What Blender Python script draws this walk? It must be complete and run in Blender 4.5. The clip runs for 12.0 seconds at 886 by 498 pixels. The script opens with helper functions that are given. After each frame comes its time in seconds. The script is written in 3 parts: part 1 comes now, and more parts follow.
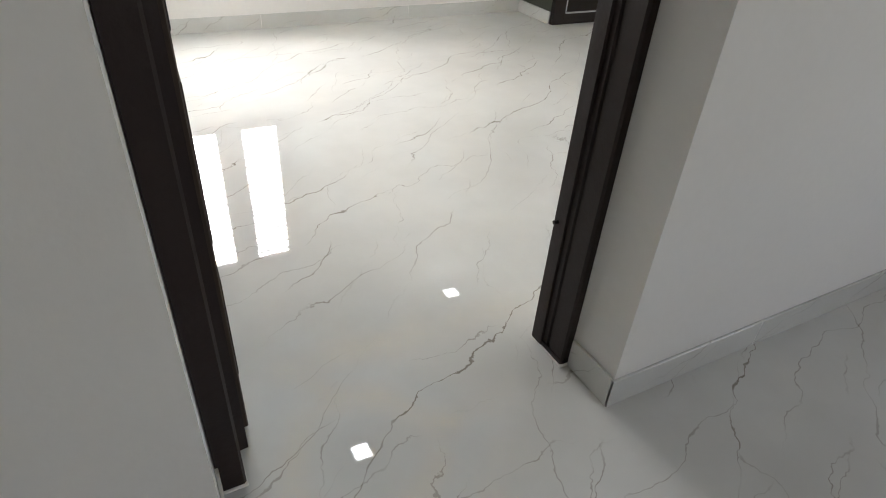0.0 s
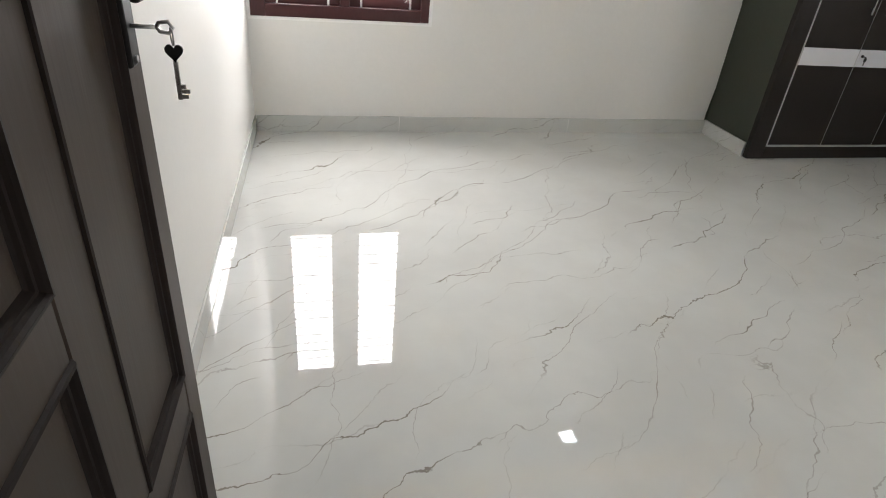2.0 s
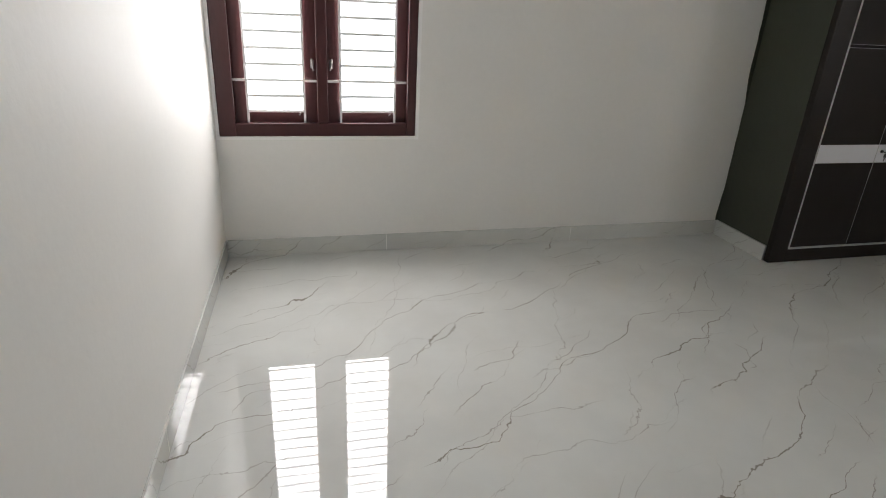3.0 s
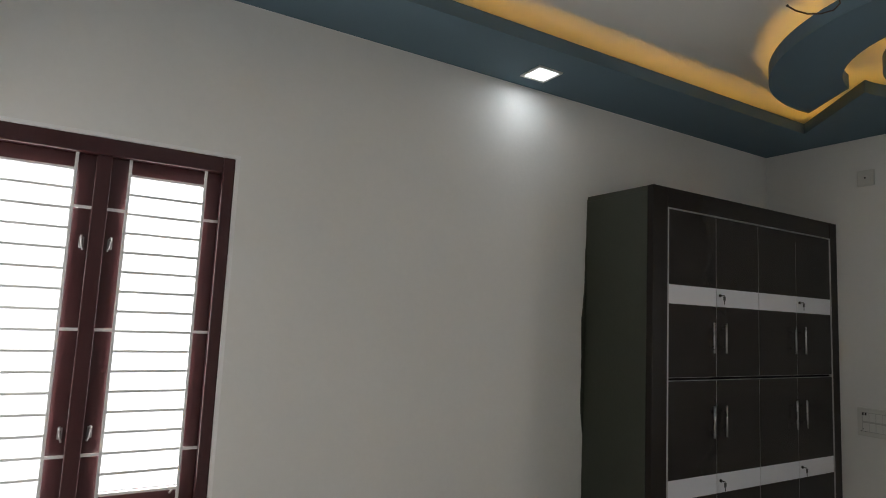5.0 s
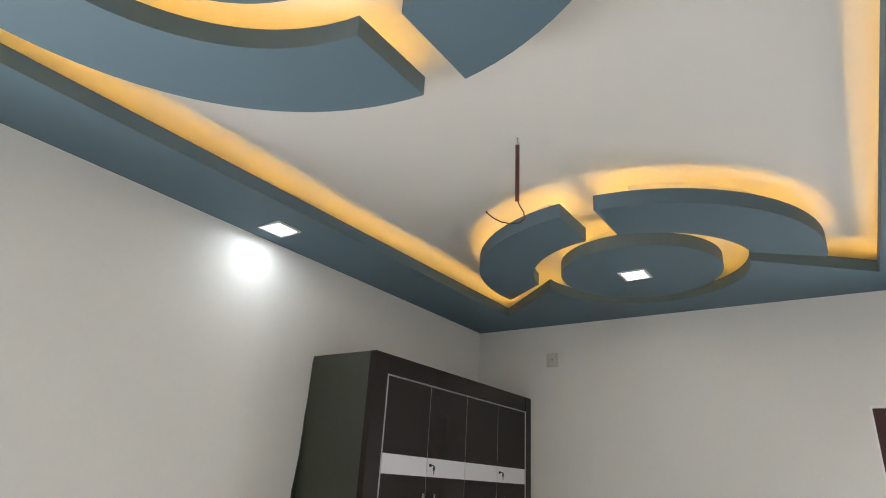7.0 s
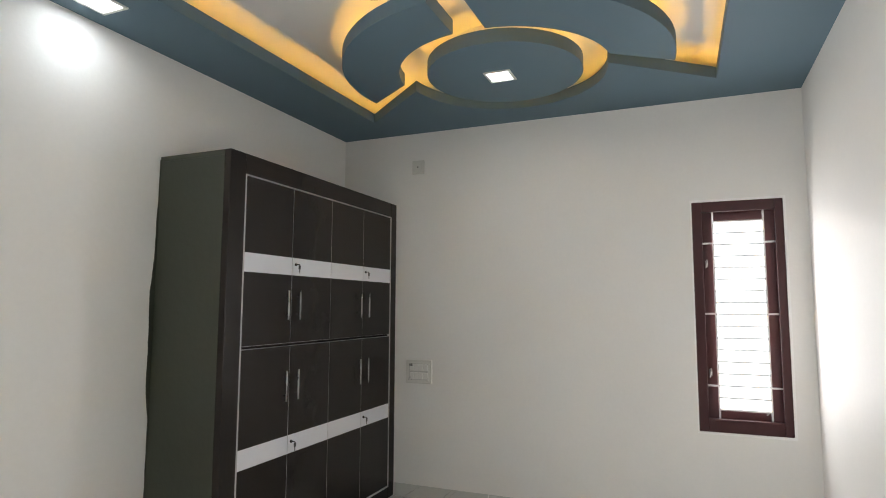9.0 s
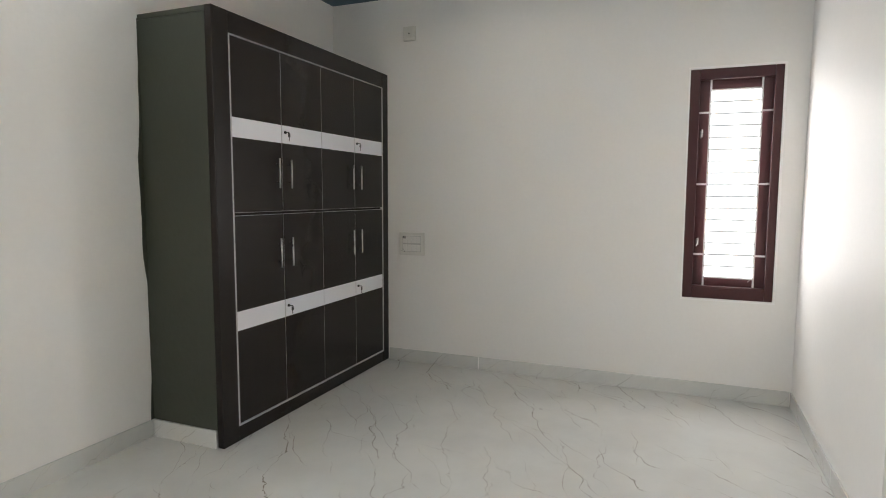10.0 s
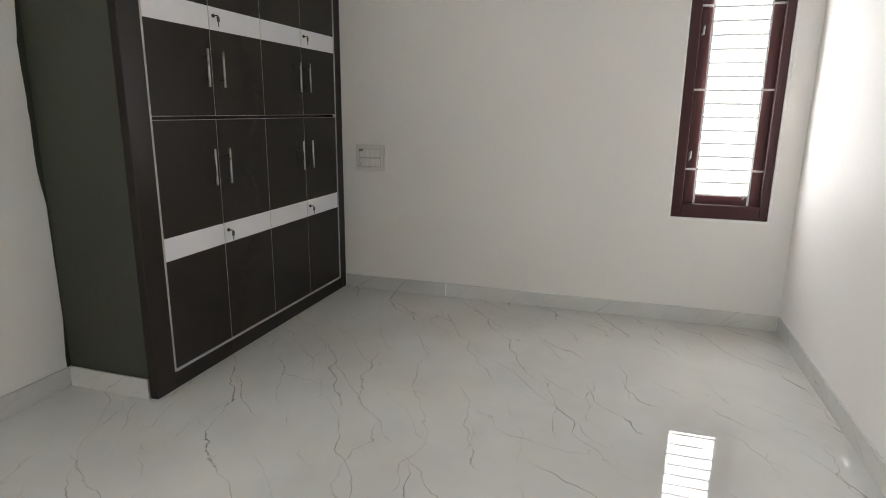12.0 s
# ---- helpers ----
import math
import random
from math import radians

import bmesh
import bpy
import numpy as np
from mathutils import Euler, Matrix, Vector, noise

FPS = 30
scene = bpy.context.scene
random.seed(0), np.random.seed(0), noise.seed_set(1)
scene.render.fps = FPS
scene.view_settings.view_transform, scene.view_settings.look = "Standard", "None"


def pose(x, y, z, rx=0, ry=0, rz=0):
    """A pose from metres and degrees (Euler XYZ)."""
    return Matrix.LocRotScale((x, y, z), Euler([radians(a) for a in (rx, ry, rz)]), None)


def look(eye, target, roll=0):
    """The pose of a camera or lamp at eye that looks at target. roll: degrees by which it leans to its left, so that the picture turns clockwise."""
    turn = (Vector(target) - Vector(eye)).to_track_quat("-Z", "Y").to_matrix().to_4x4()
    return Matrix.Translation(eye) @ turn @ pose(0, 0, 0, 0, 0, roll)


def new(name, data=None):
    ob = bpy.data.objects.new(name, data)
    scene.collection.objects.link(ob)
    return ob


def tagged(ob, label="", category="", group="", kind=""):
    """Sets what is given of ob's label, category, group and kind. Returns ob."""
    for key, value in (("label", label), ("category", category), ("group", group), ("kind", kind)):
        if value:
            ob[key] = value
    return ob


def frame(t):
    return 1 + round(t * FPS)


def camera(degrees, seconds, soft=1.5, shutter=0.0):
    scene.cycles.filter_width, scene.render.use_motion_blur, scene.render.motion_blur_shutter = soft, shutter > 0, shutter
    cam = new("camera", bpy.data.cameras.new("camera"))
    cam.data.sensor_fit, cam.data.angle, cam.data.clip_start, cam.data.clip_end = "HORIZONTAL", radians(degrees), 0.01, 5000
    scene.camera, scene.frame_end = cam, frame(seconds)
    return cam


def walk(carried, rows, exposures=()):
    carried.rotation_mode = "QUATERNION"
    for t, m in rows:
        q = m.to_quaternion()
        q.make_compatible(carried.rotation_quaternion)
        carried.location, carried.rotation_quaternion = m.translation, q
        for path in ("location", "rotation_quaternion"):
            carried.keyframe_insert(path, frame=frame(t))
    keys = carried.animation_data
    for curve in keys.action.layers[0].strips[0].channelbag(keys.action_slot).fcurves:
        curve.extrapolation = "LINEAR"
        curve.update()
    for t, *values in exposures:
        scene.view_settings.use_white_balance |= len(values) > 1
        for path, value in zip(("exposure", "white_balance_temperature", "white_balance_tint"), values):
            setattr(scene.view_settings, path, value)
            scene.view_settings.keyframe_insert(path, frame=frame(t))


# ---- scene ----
cam = camera(73.8, 12.0, 1.0)
PATH = [
    (0, (-0.032, 0.053, 1.257), (0.786, 1.474, 0.112), 4.2),
    (0.5, (0.065, 0.254, 1.265), (0.808, 1.709, 0.111), 5.8),
    (1, (0.141, 0.444, 1.279), (0.796, 1.934, 0.116), 5.7),
    (1.5, (0.257, 0.691, 1.311), (0.77, 2.251, 0.17), 5.1),
    (2, (0.322, 0.956, 1.336), (0.767, 2.623, 0.324), 5.4),
    (2.5, (0.357, 1.216, 1.375), (0.813, 2.942, 0.474), 4.5),
    (2.7, (0.377, 1.306, 1.387), (0.841, 3.054, 0.532), 3.8),
    (4.3, (0.598, 1.917, 1.484), (1.325, 3.759, 1.205), 1.3),
    (4.5, (0.586, 1.965, 1.512), (1.448, 3.763, 1.352), 1.9),
    (5, (0.592, 1.972, 1.592), (1.601, 3.684, 1.807), 2.7),
    (5.5, (0.616, 1.932, 1.643), (1.738, 3.512, 2.136), 3.3),
    (6, (0.633, 1.916, 1.662), (1.852, 3.349, 2.341), 4.5),
    (6.5, (0.669, 1.922, 1.665), (2.04, 3.182, 2.395), 4.3),
    (7, (0.702, 1.911, 1.658), (2.207, 2.999, 2.403), 3.4),
    (7.2, (0.714, 1.904, 1.666), (2.273, 2.913, 2.408), 2.9),
    (8.8, (0.783, 1.915, 1.546), (2.604, 2.679, 1.862), 0.3),
    (9, (0.797, 1.915, 1.518), (2.635, 2.681, 1.711), 0.2),
    (9.5, (0.803, 1.897, 1.445), (2.655, 2.653, 1.415), 0.1),
    (10, (0.8, 1.901, 1.399), (2.646, 2.648, 1.214), 0.2),
    (10.5, (0.794, 1.925, 1.34), (2.636, 2.639, 1.027), 0.3),
    (11, (0.843, 1.983, 1.323), (2.666, 2.671, 0.872), 0.4),
    (11.5, (1.03, 2.088, 1.335), (2.866, 2.731, 0.871), 0.7),
    (12, (1.223, 2.178, 1.337), (3.084, 2.748, 0.877), 0.7),
]

EXPOSURES = [(0.0, 1.55), (0.5, 1.41), (1.0, 1.39), (1.5, 1.19), (2.0, 0.9), (2.5, 0.59), (4.3, -0.13), (5.0, -0.04), (5.5, -0.07), (6.0, 0.55), (6.5, 1.03), (7.2, 1.01), (8.8, 1.1), (10.0, 1.15), (11.0, 1.06), (12.0, 1.01)]
walk(cam, [(t, look(eye, target, roll)) for t, eye, target, roll in PATH], EXPOSURES)

# ---- plan (metres) ----
NORTH, EAST, SOUTH, HALL, DOORWALL = 4.69, 5.20, 1.185, 0.775, 1.094
WEST_N, WEST_S = (0.03, NORTH), (-0.088, DOORWALL)
SLAB, BORDER = 3.14, 2.965
WALL = 0.23
DOOR_L, DOOR_R, DOOR_TOP = -0.055, 0.938, 2.10

# ---- world and large lights ----
world = bpy.data.worlds.new("sky")
scene.world = world
world.use_nodes = True
wn = world.node_tree.nodes
sky = wn.new("ShaderNodeTexSky")
sky.sky_type, sky.sun_disc, sky.sun_elevation, sky.sun_rotation = "NISHITA", False, radians(50), radians(200)
world.node_tree.links.new(sky.outputs["Color"], wn["Background"].inputs["Color"])
wn["Background"].inputs["Strength"].default_value = 0.15


def area_lamp(name, m, width, height, watts, colour, spread=180):
    lamp = bpy.data.lights.new(name, "AREA")
    lamp.shape, lamp.size, lamp.size_y, lamp.energy, lamp.color, lamp.spread = "RECTANGLE", width, height, watts, colour, radians(spread)
    ob = new(name, lamp)
    ob.matrix_world = m
    return ob


DAY = (0.995, 0.97, 0.972)
# unseen fill lamp, added outside the hall to brighten it
area_lamp("hall_fill", look((3.85, -1.55, 1.8), (0, -1.55, 0.9)), 1.6, 2.0, 7.0, (1.0, 0.90, 0.82))
# daylight in the window openings, between grill and glass
for x in (0.3475, 0.8325):
    area_lamp("daylight_north", look((x, NORTH + 0.086, 1.456), (x, 0, 1.456)), 0.292, 1.285, 16, DAY, 165)
area_lamp("daylight_east", look((EAST + 0.086, 1.5975, 1.462), (0, 1.5975, 1.462)), 0.305, 1.26, 8.2, DAY, 165)
SKY_GLOW = 1.7


# ---- materials ----
def material(name, colour=(0.8, 0.8, 0.8), rough=0.5, metal=0.0, vary=0.06, scale=6.0, bump=0.0, bump_scale=60.0, ior=1.5, coat=0.0, rough_vary=0.12, stretch=(1, 1, 1)):
    """Principled material with two scales of colour and gloss variation and a fine relief."""
    mat = bpy.data.materials.new(name)
    mat.use_nodes = True
    nt = mat.node_tree
    n, l = nt.nodes, nt.links
    b = n["Principled BSDF"]
    b.inputs["Metallic"].default_value = metal
    b.inputs["IOR"].default_value = ior
    b.inputs["Coat Weight"].default_value = coat
    b.inputs["Coat Roughness"].default_value = 0.08
    geo = n.new("ShaderNodeNewGeometry")
    big, fine = n.new("ShaderNodeTexNoise"), n.new("ShaderNodeTexNoise")
    big.inputs["Scale"].default_value, big.inputs["Detail"].default_value = scale * 0.25, 5
    fine.inputs["Scale"].default_value, fine.inputs["Detail"].default_value = scale * 8, 4
    place = n.new("ShaderNodeVectorMath")
    place.operation = "MULTIPLY"
    place.inputs[1].default_value = stretch
    l.new(geo.outputs["Position"], place.inputs[0])
    for t in (big, fine):
        l.new(place.outputs[0], t.inputs["Vector"])
    mix = n.new("ShaderNodeMath")
    mix.operation = "MULTIPLY_ADD"
    mix.inputs[1].default_value = 0.4
    l.new(fine.outputs["Fac"], mix.inputs[0])
    l.new(big.outputs["Fac"], mix.inputs[2])
    ramp = n.new("ShaderNodeMapRange")
    ramp.inputs["From Min"].default_value, ramp.inputs["From Max"].default_value = 0.4, 1.0
    ramp.inputs["To Min"].default_value, ramp.inputs["To Max"].default_value = 1 - vary, 1 + vary
    l.new(mix.outputs[0], ramp.inputs["Value"])
    tint = n.new("ShaderNodeVectorMath")
    tint.operation = "SCALE"
    tint.inputs[0].default_value = colour
    l.new(ramp.outputs[0], tint.inputs["Scale"])
    l.new(tint.outputs[0], b.inputs["Base Color"])
    rr = n.new("ShaderNodeMapRange")
    rr.inputs["From Min"].default_value, rr.inputs["From Max"].default_value = 0.4, 1.0
    rr.inputs["To Min"].default_value, rr.inputs["To Max"].default_value = rough * (1 - rough_vary), min(1, rough * (1 + rough_vary))
    l.new(mix.outputs[0], rr.inputs["Value"])
    l.new(rr.outputs[0], b.inputs["Roughness"])
    if bump:
        bt = n.new("ShaderNodeTexNoise")
        bt.inputs["Scale"].default_value, bt.inputs["Detail"].default_value = bump_scale, 3
        l.new(place.outputs[0], bt.inputs["Vector"])
        bp = n.new("ShaderNodeBump")
        bp.inputs["Strength"].default_value, bp.inputs["Distance"].default_value = bump, 0.004
        l.new(bt.outputs["Fac"], bp.inputs["Height"])
        l.new(bp.outputs[0], b.inputs["Normal"])
    return mat


def glow(name, colour, strength):
    mat = bpy.data.materials.new(name)
    mat.use_nodes = True
    b = mat.node_tree.nodes["Principled BSDF"]
    b.inputs["Base Color"].default_value = (*colour, 1)
    b.inputs["Emission Color"].default_value = (*colour, 1)
    b.inputs["Emission Strength"].default_value = strength
    return mat


def marble(name, rough, strength):
    """Polished off-white stone-look tile with thin broken grey-brown veins that run diagonally."""
    mat = bpy.data.materials.new(name)
    mat.use_nodes = True
    nt = mat.node_tree
    n, l = nt.nodes, nt.links
    b = n["Principled BSDF"]
    geo = n.new("ShaderNodeNewGeometry")

    def noise_tex(scale, detail, vec, rough_=0.5):
        t = n.new("ShaderNodeTexNoise")
        t.inputs["Scale"].default_value, t.inputs["Detail"].default_value, t.inputs["Roughness"].default_value = scale, detail, rough_
        l.new(vec, t.inputs["Vector"])
        return t

    def math_node(op, *args):
        m = n.new("ShaderNodeMath")
        m.operation = op
        for k, a in enumerate(args):
            if isinstance(a, (int, float)):
                m.inputs[k].default_value = a
            else:
                l.new(a, m.inputs[k])
        return m.outputs[0]

    def ranged(v, a, c, lo, hi):
        m = n.new("ShaderNodeMapRange")
        m.interpolation_type = "SMOOTHSTEP"
        for key, val in (("From Min", a), ("From Max", c), ("To Min", lo), ("To Max", hi)):
            m.inputs[key].default_value = val
        l.new(v, m.inputs["Value"])
        return m.outputs[0]

    def veins(angle, spacing, warp, width, shift, cover):
        """Distance in metres to jagged lines that run at an angle, drawn where a stretched noise lets them through."""
        turn = n.new("ShaderNodeMapping")
        turn.inputs["Rotation"].default_value = (0, 0, radians(-angle))
        turn.inputs["Location"].default_value = (shift, shift * 0.7, shift * 0.3)
        l.new(geo.outputs["Position"], turn.inputs["Vector"])
        axes = n.new("ShaderNodeSeparateXYZ")
        l.new(turn.outputs[0], axes.inputs[0])
        across = math_node("ADD", axes.outputs["Y"], axes.outputs["Z"])
        wide = noise_tex(1.5, 2, turn.outputs[0])
        rough_line = noise_tex(5.5, 6, turn.outputs[0], 0.56)
        bent = math_node("MULTIPLY_ADD", wide.outputs["Fac"], warp, across)
        bent = math_node("MULTIPLY_ADD", rough_line.outputs["Fac"], warp * 0.34, bent)
        dist = math_node("PINGPONG", bent, spacing / 2)
        swell = noise_tex(9.0, 3, turn.outputs[0])
        wd = ranged(swell.outputs["Fac"], 0.35, 0.7, width * 0.45, width * 1.45)
        line = ranged(math_node("DIVIDE", dist, wd), 0.35, 1.0, 1.0, 0.0)
        stretch = n.new("ShaderNodeMapping")
        stretch.inputs["Scale"].default_value = (0.42, 1, 1)
        l.new(turn.outputs[0], stretch.inputs["Vector"])
        gate = noise_tex(3.4, 4, stretch.outputs[0])
        return math_node("MULTIPLY", line, ranged(gate.outputs["Fac"], cover, cover + 0.12, 0.0, 1.0))

    v1 = veins(31, 0.25, 0.46, 0.0036, 3.1, 0.46)
    v2 = veins(42, 0.16, 0.36, 0.0030, 7.7, 0.49)
    v3 = veins(16, 0.21, 0.48, 0.0028, 1.3, 0.50)
    v4 = veins(68, 0.28, 0.52, 0.0026, 5.9, 0.51)
    faint = math_node("ADD", math_node("MULTIPLY", v2, 0.7), math_node("ADD", math_node("MULTIPLY", v3, 0.62), math_node("MULTIPLY", v4, 0.6)))
    total = math_node("MINIMUM", math_node("ADD", v1, faint), 1.0)
    cloud = noise_tex(1.6, 6, geo.outputs["Position"], 0.6)
    cloud_f = ranged(cloud.outputs["Fac"], 0.3, 0.7, 0.0, 1.0)
    base = n.new("ShaderNodeMix")
    base.data_type = "RGBA"
    base.inputs["A"].default_value, base.inputs["B"].default_value = (0.59, 0.592, 0.565, 1), (0.665, 0.67, 0.64, 1)
    l.new(cloud_f, base.inputs["Factor"])
    vein = n.new("ShaderNodeMix")
    vein.data_type = "RGBA"
    vein.inputs["B"].default_value = (0.20, 0.172, 0.135, 1)
    l.new(base.outputs["Result"], vein.inputs["A"])
    l.new(math_node("MULTIPLY", total, strength), vein.inputs["Factor"])
    l.new(vein.outputs["Result"], b.inputs["Base Color"])
    smear = noise_tex(3.0, 4, geo.outputs["Position"])
    l.new(ranged(smear.outputs["Fac"], 0.3, 0.75, rough * 0.6, rough * 1.8), b.inputs["Roughness"])
    wave = noise_tex(7.0, 2, geo.outputs["Position"])
    bp = n.new("ShaderNodeBump")
    bp.inputs["Strength"].default_value, bp.inputs["Distance"].default_value = 0.05, 0.0012
    l.new(wave.outputs["Fac"], bp.inputs["Height"])
    l.new(bp.outputs[0], b.inputs["Normal"])
    b.inputs["IOR"].default_value = 1.56
    return mat


def clear_glass(name):
    mat = bpy.data.materials.new(name)
    mat.use_nodes = True
    b = mat.node_tree.nodes["Principled BSDF"]
    b.inputs["Transmission Weight"].default_value = 1.0
    b.inputs["Roughness"].default_value = 0.02
    b.inputs["IOR"].default_value = 1.45
    return mat


M_WALL = material("satin_wall_paint", (0.834, 0.820, 0.787), 0.55, vary=0.03, scale=5, bump=0.16, bump_scale=45, ior=1.22)
M_TRIM = material("white_plaster_edge", (0.90, 0.89, 0.87), 0.6, vary=0.03, scale=20, bump=0.2, bump_scale=60)
M_CEIL = material("ceiling_paint", (0.76, 0.75, 0.72), 0.6, vary=0.02, scale=4, bump=0.1, bump_scale=40)
M_TEAL = material("blue_grey_ceiling_paint", (0.122, 0.185, 0.230), 0.62, vary=0.05, scale=6, bump=0.1, bump_scale=50, ior=1.3)
M_FLOOR = marble("polished_vitrified_tile", 0.012, 0.84)
M_SKIRT = marble("skirting_tile", 0.02, 0.5)
M_GROUT = material("cement_grout", (0.84, 0.83, 0.80), 0.8, vary=0.15, scale=40, bump=0.4)
M_DOOR = material("dark_stained_door_wood", (0.044, 0.0285, 0.020), 0.5, vary=0.26, scale=4.5, bump=0.10, bump_scale=45, ior=1.4, stretch=(1.6, 1.6, 0.07))
M_MOULD = material("near_black_moulding", (0.015, 0.0085, 0.006), 0.6, vary=0.3, scale=10, bump=0.15, bump_scale=60, ior=1.32)
M_JAMB = material("dark_brown_frame_enamel", (0.019, 0.0108, 0.0098), 0.45, vary=0.25, scale=12, bump=0.25, bump_scale=50, ior=1.38)
M_WINDOW = material("maroon_brown_window_paint", (0.058, 0.016, 0.017), 0.32, vary=0.2, scale=12, bump=0.2, bump_scale=50, stretch=(1, 1, 0.25))
M_LAMINATE = material("dark_wenge_laminate", (0.019, 0.0145, 0.012), 0.24, vary=0.10, scale=14, bump=0.02, bump_scale=150, ior=1.32, rough_vary=0.02)
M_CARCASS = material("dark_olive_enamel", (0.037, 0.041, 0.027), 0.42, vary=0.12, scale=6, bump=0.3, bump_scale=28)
M_BAND = material("white_laminate", (0.75, 0.75, 0.79), 0.35, vary=0.03)
M_EDGE = material("pale_edge_band", (0.45, 0.43, 0.43), 0.4, vary=0.08)
M_STEEL = material("brushed_steel", (0.62, 0.61, 0.60), 0.28, metal=1.0, vary=0.06, scale=60)
M_ALLOY = material("dull_cast_alloy", (0.34, 0.33, 0.32), 0.5, metal=0.7, vary=0.15, scale=60)
M_BLACKMETAL = material("blackened_metal", (0.032, 0.030, 0.029), 0.42, metal=0.8, vary=0.15, scale=40)
M_GRILL = material("white_grill_paint", (0.80, 0.79, 0.78), 0.4, vary=0.05, scale=20)
M_PLASTIC = material("white_switch_plastic", (0.74, 0.73, 0.69), 0.35, vary=0.03, scale=20)
M_BOARD = material("aged_cream_plastic", (0.70, 0.69, 0.64), 0.4, vary=0.05, scale=20)
M_SEAM_SHADE = material("painted_seam_shade", (0.52, 0.51, 0.48), 0.5, vary=0.05, scale=20)
M_DARKPLASTIC = material("black_plastic", (0.02, 0.02, 0.02), 0.4, vary=0.1)
M_CONDUIT = material("maroon_conduit", (0.10, 0.022, 0.018), 0.45, vary=0.15, scale=30)
M_WIRE = material("wire_insulation", (0.06, 0.035, 0.025), 0.5)
M_GLASS = clear_glass("window_glass")
M_LED = glow("warm_led_strip", (1.0, 0.52, 0.085), 10.5)
M_HAZE = glow("white_hazy_sky", (0.96, 0.985, 1.0), SKY_GLOW)
M_PANEL = glow("cool_led_panel", (0.93, 0.97, 1.0), 5.0)


# ---- mesh helpers ----
def box(bm, x0, x1, y0, y1, z0, z1, bevel=0.0, segments=1):
    vs = [bm.verts.new((x, y, z)) for x in (x0, x1) for y in (y0, y1) for z in (z0, z1)]
    fs = [bm.faces.new([vs[k] for k in q]) for q in ((0, 1, 3, 2), (4, 6, 7, 5), (0, 4, 5, 1), (2, 3, 7, 6), (0, 2, 6, 4), (1, 5, 7, 3))]
    if bevel:
        es = list({e for f in fs for e in f.edges})
        bmesh.ops.bevel(bm, geom=es, offset=bevel, segments=segments, affect="EDGES", profile=0.5)
    return bm


def prism(bm, pts, z0, z1):
    """Upright prism over an outline of (x, y) points."""
    lo, hi = [bm.verts.new((x, y, z0)) for x, y in pts], [bm.verts.new((x, y, z1)) for x, y in pts]
    bm.faces.new(lo[::-1])
    bm.faces.new(hi)
    for k in range(len(pts)):
        j = (k + 1) % len(pts)
        bm.faces.new((lo[k], lo[j], hi[j], hi[k]))
    return bm


def tube(bm, pts, r, sides=8):
    """Round bar along a line of points."""
    pts = [Vector(p) for p in pts]
    rings = []
    for k, p in enumerate(pts):
        d = (pts[min(k + 1, len(pts) - 1)] - pts[max(k - 1, 0)]).normalized()
        a = d.orthogonal().normalized() if k == 0 else (rings_a - d * rings_a.dot(d)).normalized()
        rings_a = a
        c = d.cross(a)
        rings.append([bm.verts.new(p + r * (math.cos(t) * a + math.sin(t) * c)) for t in [2 * math.pi * s / sides for s in range(sides)]])
    for u, v in zip(rings, rings[1:]):
        for s in range(sides):
            bm.faces.new((u[s], u[(s + 1) % sides], v[(s + 1) % sides], v[s]))
    bm.faces.new(rings[0][::-1])
    bm.faces.new(rings[-1])
    return bm


def finish(bm, name, mat, smooth=False):
    bmesh.ops.recalc_face_normals(bm, faces=bm.faces)
    me = bpy.data.meshes.new(name)
    bm.to_mesh(me)
    bm.free()
    me.materials.append(mat)
    if smooth:
        me.shade_smooth()
    return me


def part(name, bm, mat, parent, label="", smooth=False):
    ob = new(name, finish(bm, name, mat, smooth))
    ob.parent = parent
    if label:
        tagged(ob, label)
    return ob


def thing(name, at=(0, 0, 0), label="", category="", group="", kind=""):
    ob = new(name)
    ob.empty_display_size = 0.1
    ob.location = at
    return tagged(ob, label, category, group, kind)


def solid(name, bm, mat, label, category="", kind="", smooth=False):
    return tagged(new(name, finish(bm, name, mat, smooth)), label, category, kind=kind)


def wall_mesh(along, a0, a1, d0, d1, z0, z1, holes=()):
    """Wall with openings cut through. along: 'x' or 'y'; d0, d1: its two faces; holes: (a0, a1, z0, z1)."""
    bm = bmesh.new()
    aa = sorted({a0, a1, *[h[k] for h in holes for k in (0, 1)]})
    zz = sorted({z0, z1, *[h[k] for h in holes for k in (2, 3)]})
    store = {}

    def v(a, d, z):
        key = (round(a, 5), round(d, 5), round(z, 5))
        if key not in store:
            store[key] = bm.verts.new((a, d, z) if along == "x" else (d, a, z))
        return store[key]

    def full(i, j):
        if not (0 <= i < len(aa) - 1 and 0 <= j < len(zz) - 1):
            return False
        ca, cz = (aa[i] + aa[i + 1]) / 2, (zz[j] + zz[j + 1]) / 2
        return not any(h[0] < ca < h[1] and h[2] < cz < h[3] for h in holes)

    for i in range(len(aa) - 1):
        for j in range(len(zz) - 1):
            if not full(i, j):
                continue
            p, q, r, s = aa[i], aa[i + 1], zz[j], zz[j + 1]
            for d in (d0, d1):
                bm.faces.new((v(p, d, r), v(q, d, r), v(q, d, s), v(p, d, s)))
            for (u, w), near in ((((p, r), (p, s)), (i - 1, j)), (((q, r), (q, s)), (i + 1, j)), (((p, r), (q, r)), (i, j - 1)), (((p, s), (q, s)), (i, j + 1))):
                if not full(*near):
                    bm.faces.new((v(u[0], d0, u[1]), v(w[0], d0, w[1]), v(w[0], d1, w[1]), v(u[0], d1, u[1])))
    return bm


